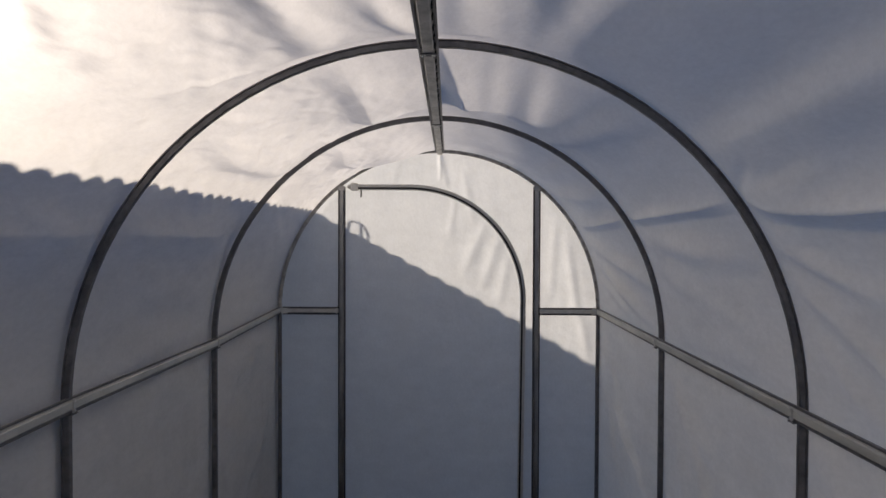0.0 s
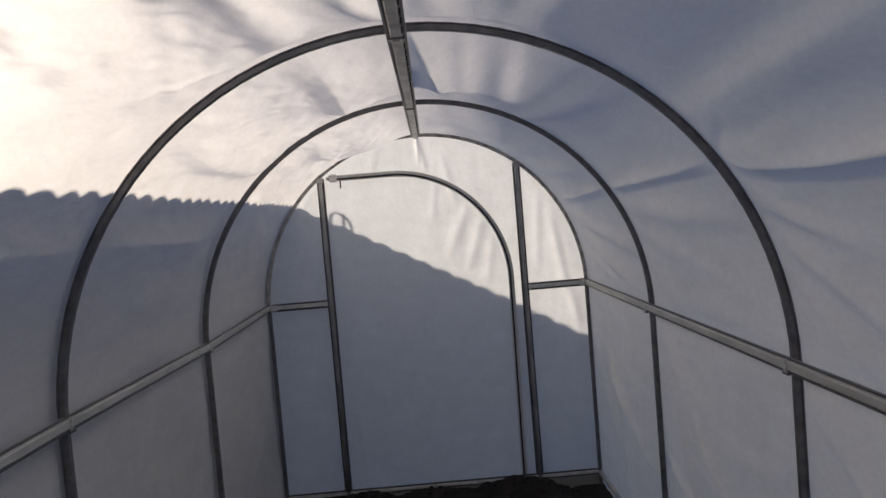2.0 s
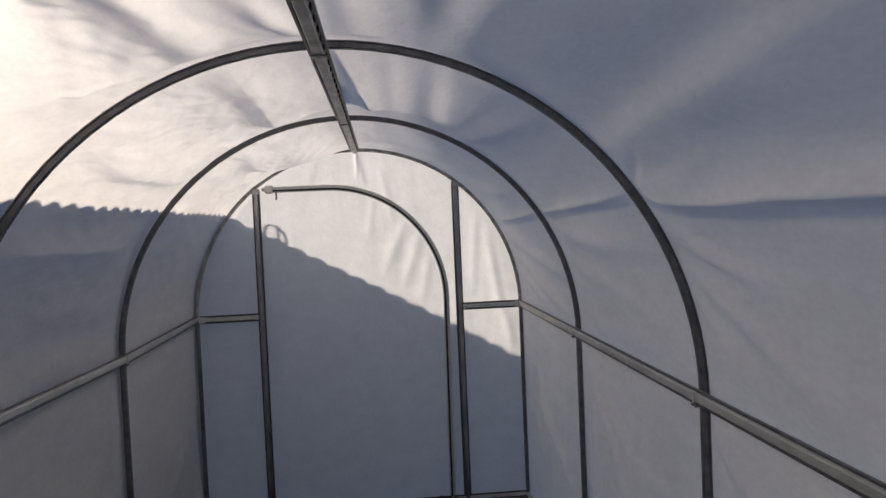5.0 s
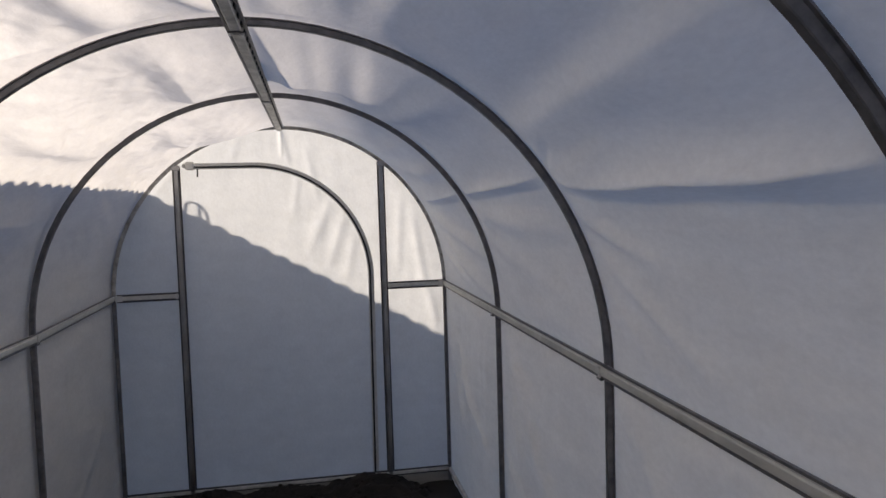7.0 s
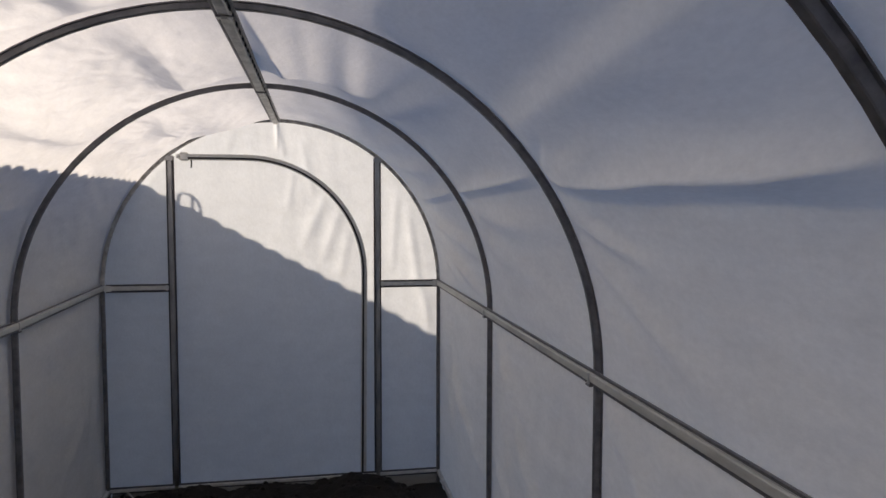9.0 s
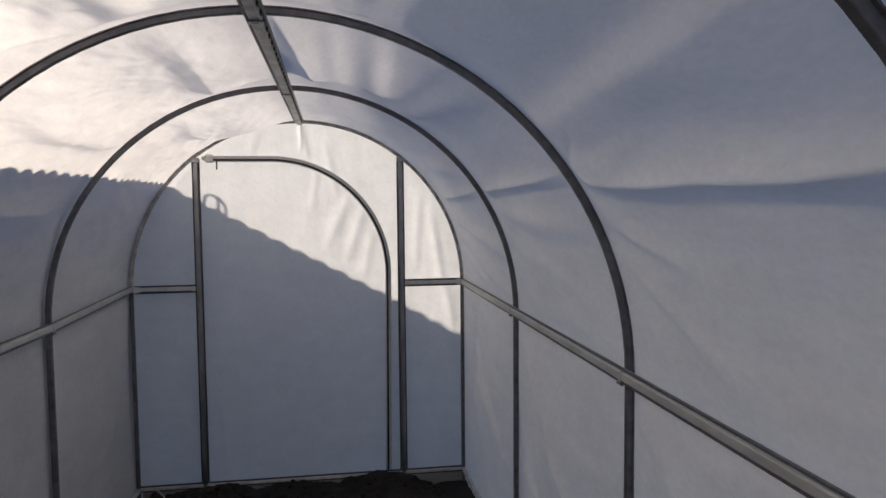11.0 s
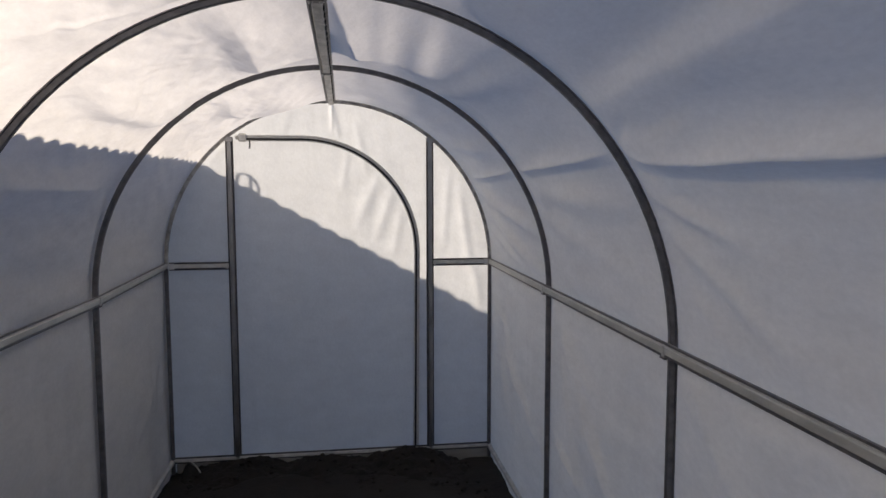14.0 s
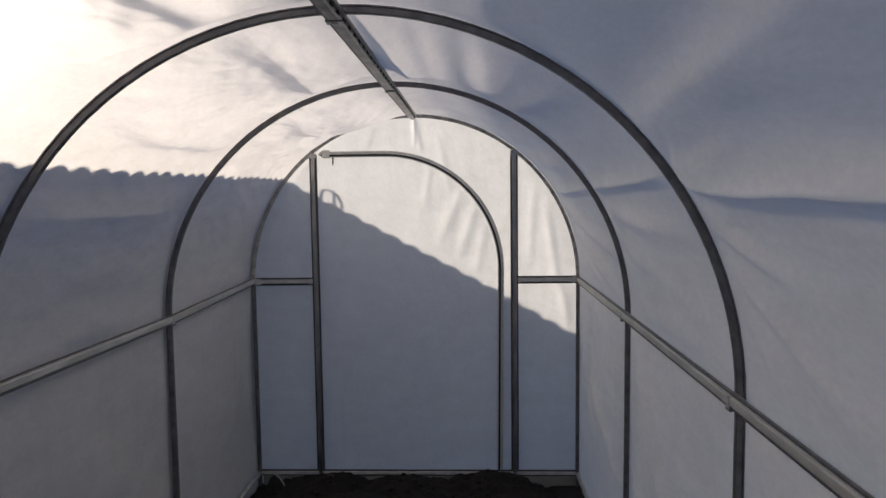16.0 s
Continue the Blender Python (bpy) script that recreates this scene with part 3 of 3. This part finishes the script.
def front_wrinkle(x, z):
    d = 0.010 * noise.noise((x * 2.2, z * 1.1, 3.3)) + 0.004 * noise.noise((x * 9, z * 2.5, 7.7)) + 0.0012 * noise.noise((x * 25, z * 9, 1.1))
    d += crease(x, z, 0.003, 2.23, 0.008, 2.03, 0.010, 0.0120)
    d += crease(x, z, 0.005, 2.20, 0.050, 1.98, 0.016, 0.0070)
    d += crease(x, z, 0.15, 2.10, 0.22, 1.75, 0.022, 0.0067)
    d += crease(x, z, 0.30, 1.78, 0.14, 1.42, 0.036, 0.0105)
    d += crease(x, z, 0.38, 1.68, 0.27, 1.33, 0.032, 0.0105)
    d += crease(x, z, 0.44, 1.56, 0.38, 1.25, 0.027, 0.0080)
    d += crease(x, z, 0.10, 1.92, 0.06, 1.65, 0.022, 0.0067)
    d += crease(x, z, 0.74, 1.85, 0.70, 1.24, 0.026, 0.0084)
    d += crease(x, z, 0.80, 1.70, 0.88, 1.15, 0.026, 0.0118)
    d += crease(x, z, 0.86, 1.30, 0.96, 0.90, 0.026, 0.0101)
    d += crease(x, z, -0.25, 2.17, -0.30, 2.00, 0.030, 0.0067)
    d += crease(x, z, -0.50, 0.50, -0.48, 0.10, 0.014, 0.0050)
    d += crease(x, z, 0.66, 0.10, 0.98, 0.13, 0.014, 0.0067)
    return 0.012 + d


end_sheet("end_sheet", 0.030, 1, front_wrinkle)
end_sheet("end_sheet", BACK - 0.030, -1, lambda x, z: 0.012 + 0.008 * noise.noise((x * 2.2, z * 1.4, 9.1)))

# ---- soil heap, board and cord ----
def heap(x, y):
    z = -0.112 + 0.118 * math.exp(-((x - 0.51) / 0.25) ** 2 - ((y + 0.05) / 0.22) ** 2) + 0.065 * math.exp(-((x - 0.05) / 0.40) ** 2 - ((y + 0.05) / 0.20) ** 2)
    z += 0.058 * math.exp(-((x + 0.62) / 0.26) ** 4 - ((y + 0.05) / 0.22) ** 2)
    z += 0.020 * noise.noise((x * 8, y * 8, 0.5)) + 0.014 * noise.noise((x * 21, y * 21, 2.5)) + 0.009 * noise.noise((x * 55, y * 55, 2.5))
    z += 0.050 * math.exp(-((x + 0.40) / 0.56) ** 4 - ((y + 0.03) / 0.16) ** 2)
    z += 0.085 * math.exp(-((x + 0.905) / 0.045) ** 2 - ((y + 0.09) / 0.07) ** 2)
    return z - 0.10 * max(0, (abs(x) - 0.90) / 0.07) ** 2 - 0.10 * max(0, (-y - 0.9) / 0.3)


v, f = sheet(list(np.arange(-0.97, 0.975, 0.010)), list(np.arange(-1.2, -0.025, 0.010)), heap)
soil_heap = new("soil_heap", mesh_of("soil_heap", v, f, SOIL, True))
tagged(soil_heap, "dark crumbly heap of damp soil against the door sill", "soil heap", kind="stuff")

clod_rng = random.Random(5)
cv, cf = [], []
for _ in range(420):
    x, y = clod_rng.uniform(-0.9, 0.9), clod_rng.uniform(-1.0, -0.06)
    r = clod_rng.uniform(0.005, 0.017)
    bm = bmesh.new()
    bmesh.ops.create_icosphere(bm, subdivisions=1, radius=r)
    base = len(cv)
    for w in bm.verts:
        k = 1 + 0.45 * noise.noise(w.co * 60 + Vector((x * 9, y * 9, 0)))
        cv.append((x + w.co.x * k * 1.2, y + w.co.y * k, heap(x, y) + 0.3 * r + w.co.z * k * 0.8))
    cf += [tuple(base + w.index for w in fc.verts) for fc in bm.faces]
    bm.free()
clods = new("soil_clods", mesh_of("soil_clods", cv, cf, SOIL))
tagged(clods, "small damp clods lying on the soil heap", "soil", kind="stuff")

edging = new("edging_board", mesh_of("edging_board", [], [], BOARD))
bm = box(1.96, 0.022, 0.13, (0, -0.006, -0.088), 0.003)
bm.to_mesh(edging.data)
bm.free()
tagged(edging, "grey wooden edging board under the door sill, soil against it", "board")

cord = thing("cord", "loop of pale cord hanging in the soil corner", "cord", (-0.90, -0.07, -0.075))
path = []
for k in range(29):
    a = k / 28
    turn = -0.6 + 4.6 * a
    path.append((0.01 + 0.065 * math.sin(turn) + 0.006 * math.sin(15 * a), -0.01 - 0.06 * a, 0.045 + 0.055 * math.cos(turn) - 0.05 * a))
st = []
for k, c in enumerate(path):
    d = (Vector(path[min(k + 1, 28)]) - Vector(path[max(k - 1, 0)])).normalized()
    u = d.cross(Vector((0, 1, 0.2))).normalized()
    st.append((c, u, d.cross(u)))
part("strand", sweep(tube(0.004, 6), st), CORD, cord)

# ---- the shed next door: its corrugated roof shades the tunnel ----
shed = thing("shed", "low plank shed with a grey corrugated roof beside the tunnel", "shed", (0, 0, 0))
EAVE_X = -2.00
NEARER = EAVE_X + 2.90          # the eave lies in one plane with the shade's edge, whatever its distance
EAVE_Z = 2.967 - NEARER * 0.384 / 0.720
ALONG = NEARER * 0.690 / 0.720
PITCH = 0.118
ny = int(18 / PITCH * 12)
ys = np.linspace(-9, 9, ny)
wave = np.cos(2 * np.pi * (ys - 0.575 + ALONG) / PITCH)
wave = 0.0108 * (0.75 - 2 * ((1 - wave) / 2) ** 2.0)      # wide crests, narrow valleys
sag = -0.022 * np.clip((ys - 2.38) / 0.5, 0, 1)      # the far sheet lies a little lower
rise = math.tan(radians(12))
vs, fs = [], []
for k, x in enumerate((EAVE_X, EAVE_X - 1.6, EAVE_X - 3.2)):
    for dz in (0.0, -0.007):
        vs += [(x, yy, EAVE_Z - 0.013 + w + dz + rise * (EAVE_X - x)) for yy, w in zip(ys, wave + sag)]
for k in range(2):
    a, b, c, d = (2 * k) * ny, (2 * k + 2) * ny, (2 * k + 1) * ny, (2 * k + 3) * ny
    fs += [(a + i, a + i + 1, b + i + 1, b + i) for i in range(ny - 1)]
    fs += [(c + i + 1, c + i, d + i, d + i + 1) for i in range(ny - 1)]
fs += [(i + 1, i, ny + i, ny + i + 1) for i in range(ny - 1)]
part("roof", mesh_of("roof", vs, fs, SLATE, True), None, shed, "grey corrugated roof sheet")
part("wall", box(0.06, 17.4, EAVE_Z + 0.16, (EAVE_X - 0.30, 0, (EAVE_Z - 0.10 - 0.10) / 2), 0.004), PLANK, shed, "weathered plank wall")
part("wall", box(0.06, 17.4, EAVE_Z + 0.6, (EAVE_X - 3.0, 0, (EAVE_Z + 0.35) / 2), 0.004), PLANK, shed)

# a bent strap loop with a middle leg, on the eave
def strap(points):
    st = []
    for k, c in enumerate(points):
        d = (Vector(points[min(k + 1, len(points) - 1)]) - Vector(points[max(k - 1, 0)])).normalized()
        st.append((c, (1, 0, 0), d.cross(Vector((1, 0, 0)))))
    return sweep([(-0.006, -0.004), (0.006, -0.004), (0.006, 0.004), (-0.006, 0.004)], st)


loop = [(EAVE_X - 0.02, 2.345 - ALONG - 0.062 * math.cos(math.pi * k / 16), EAVE_Z - 0.02 + 0.098 * math.sin(math.pi * k / 16) ** 0.55) for k in range(17)]
hoop = part("strap_loop", strap(loop), STEEL, shed, "small bent metal loop")
part("loop_leg", strap([(EAVE_X - 0.02, 2.360 - ALONG, EAVE_Z - 0.02 + 0.015 * k) for k in range(8)]), STEEL, hoop)
for y in (-8.67, 8.67):
    part("wall", box(2.64, 0.06, EAVE_Z + 0.12, (EAVE_X - 1.65, y, (EAVE_Z - 0.08) / 2), 0.004), PLANK, shed)
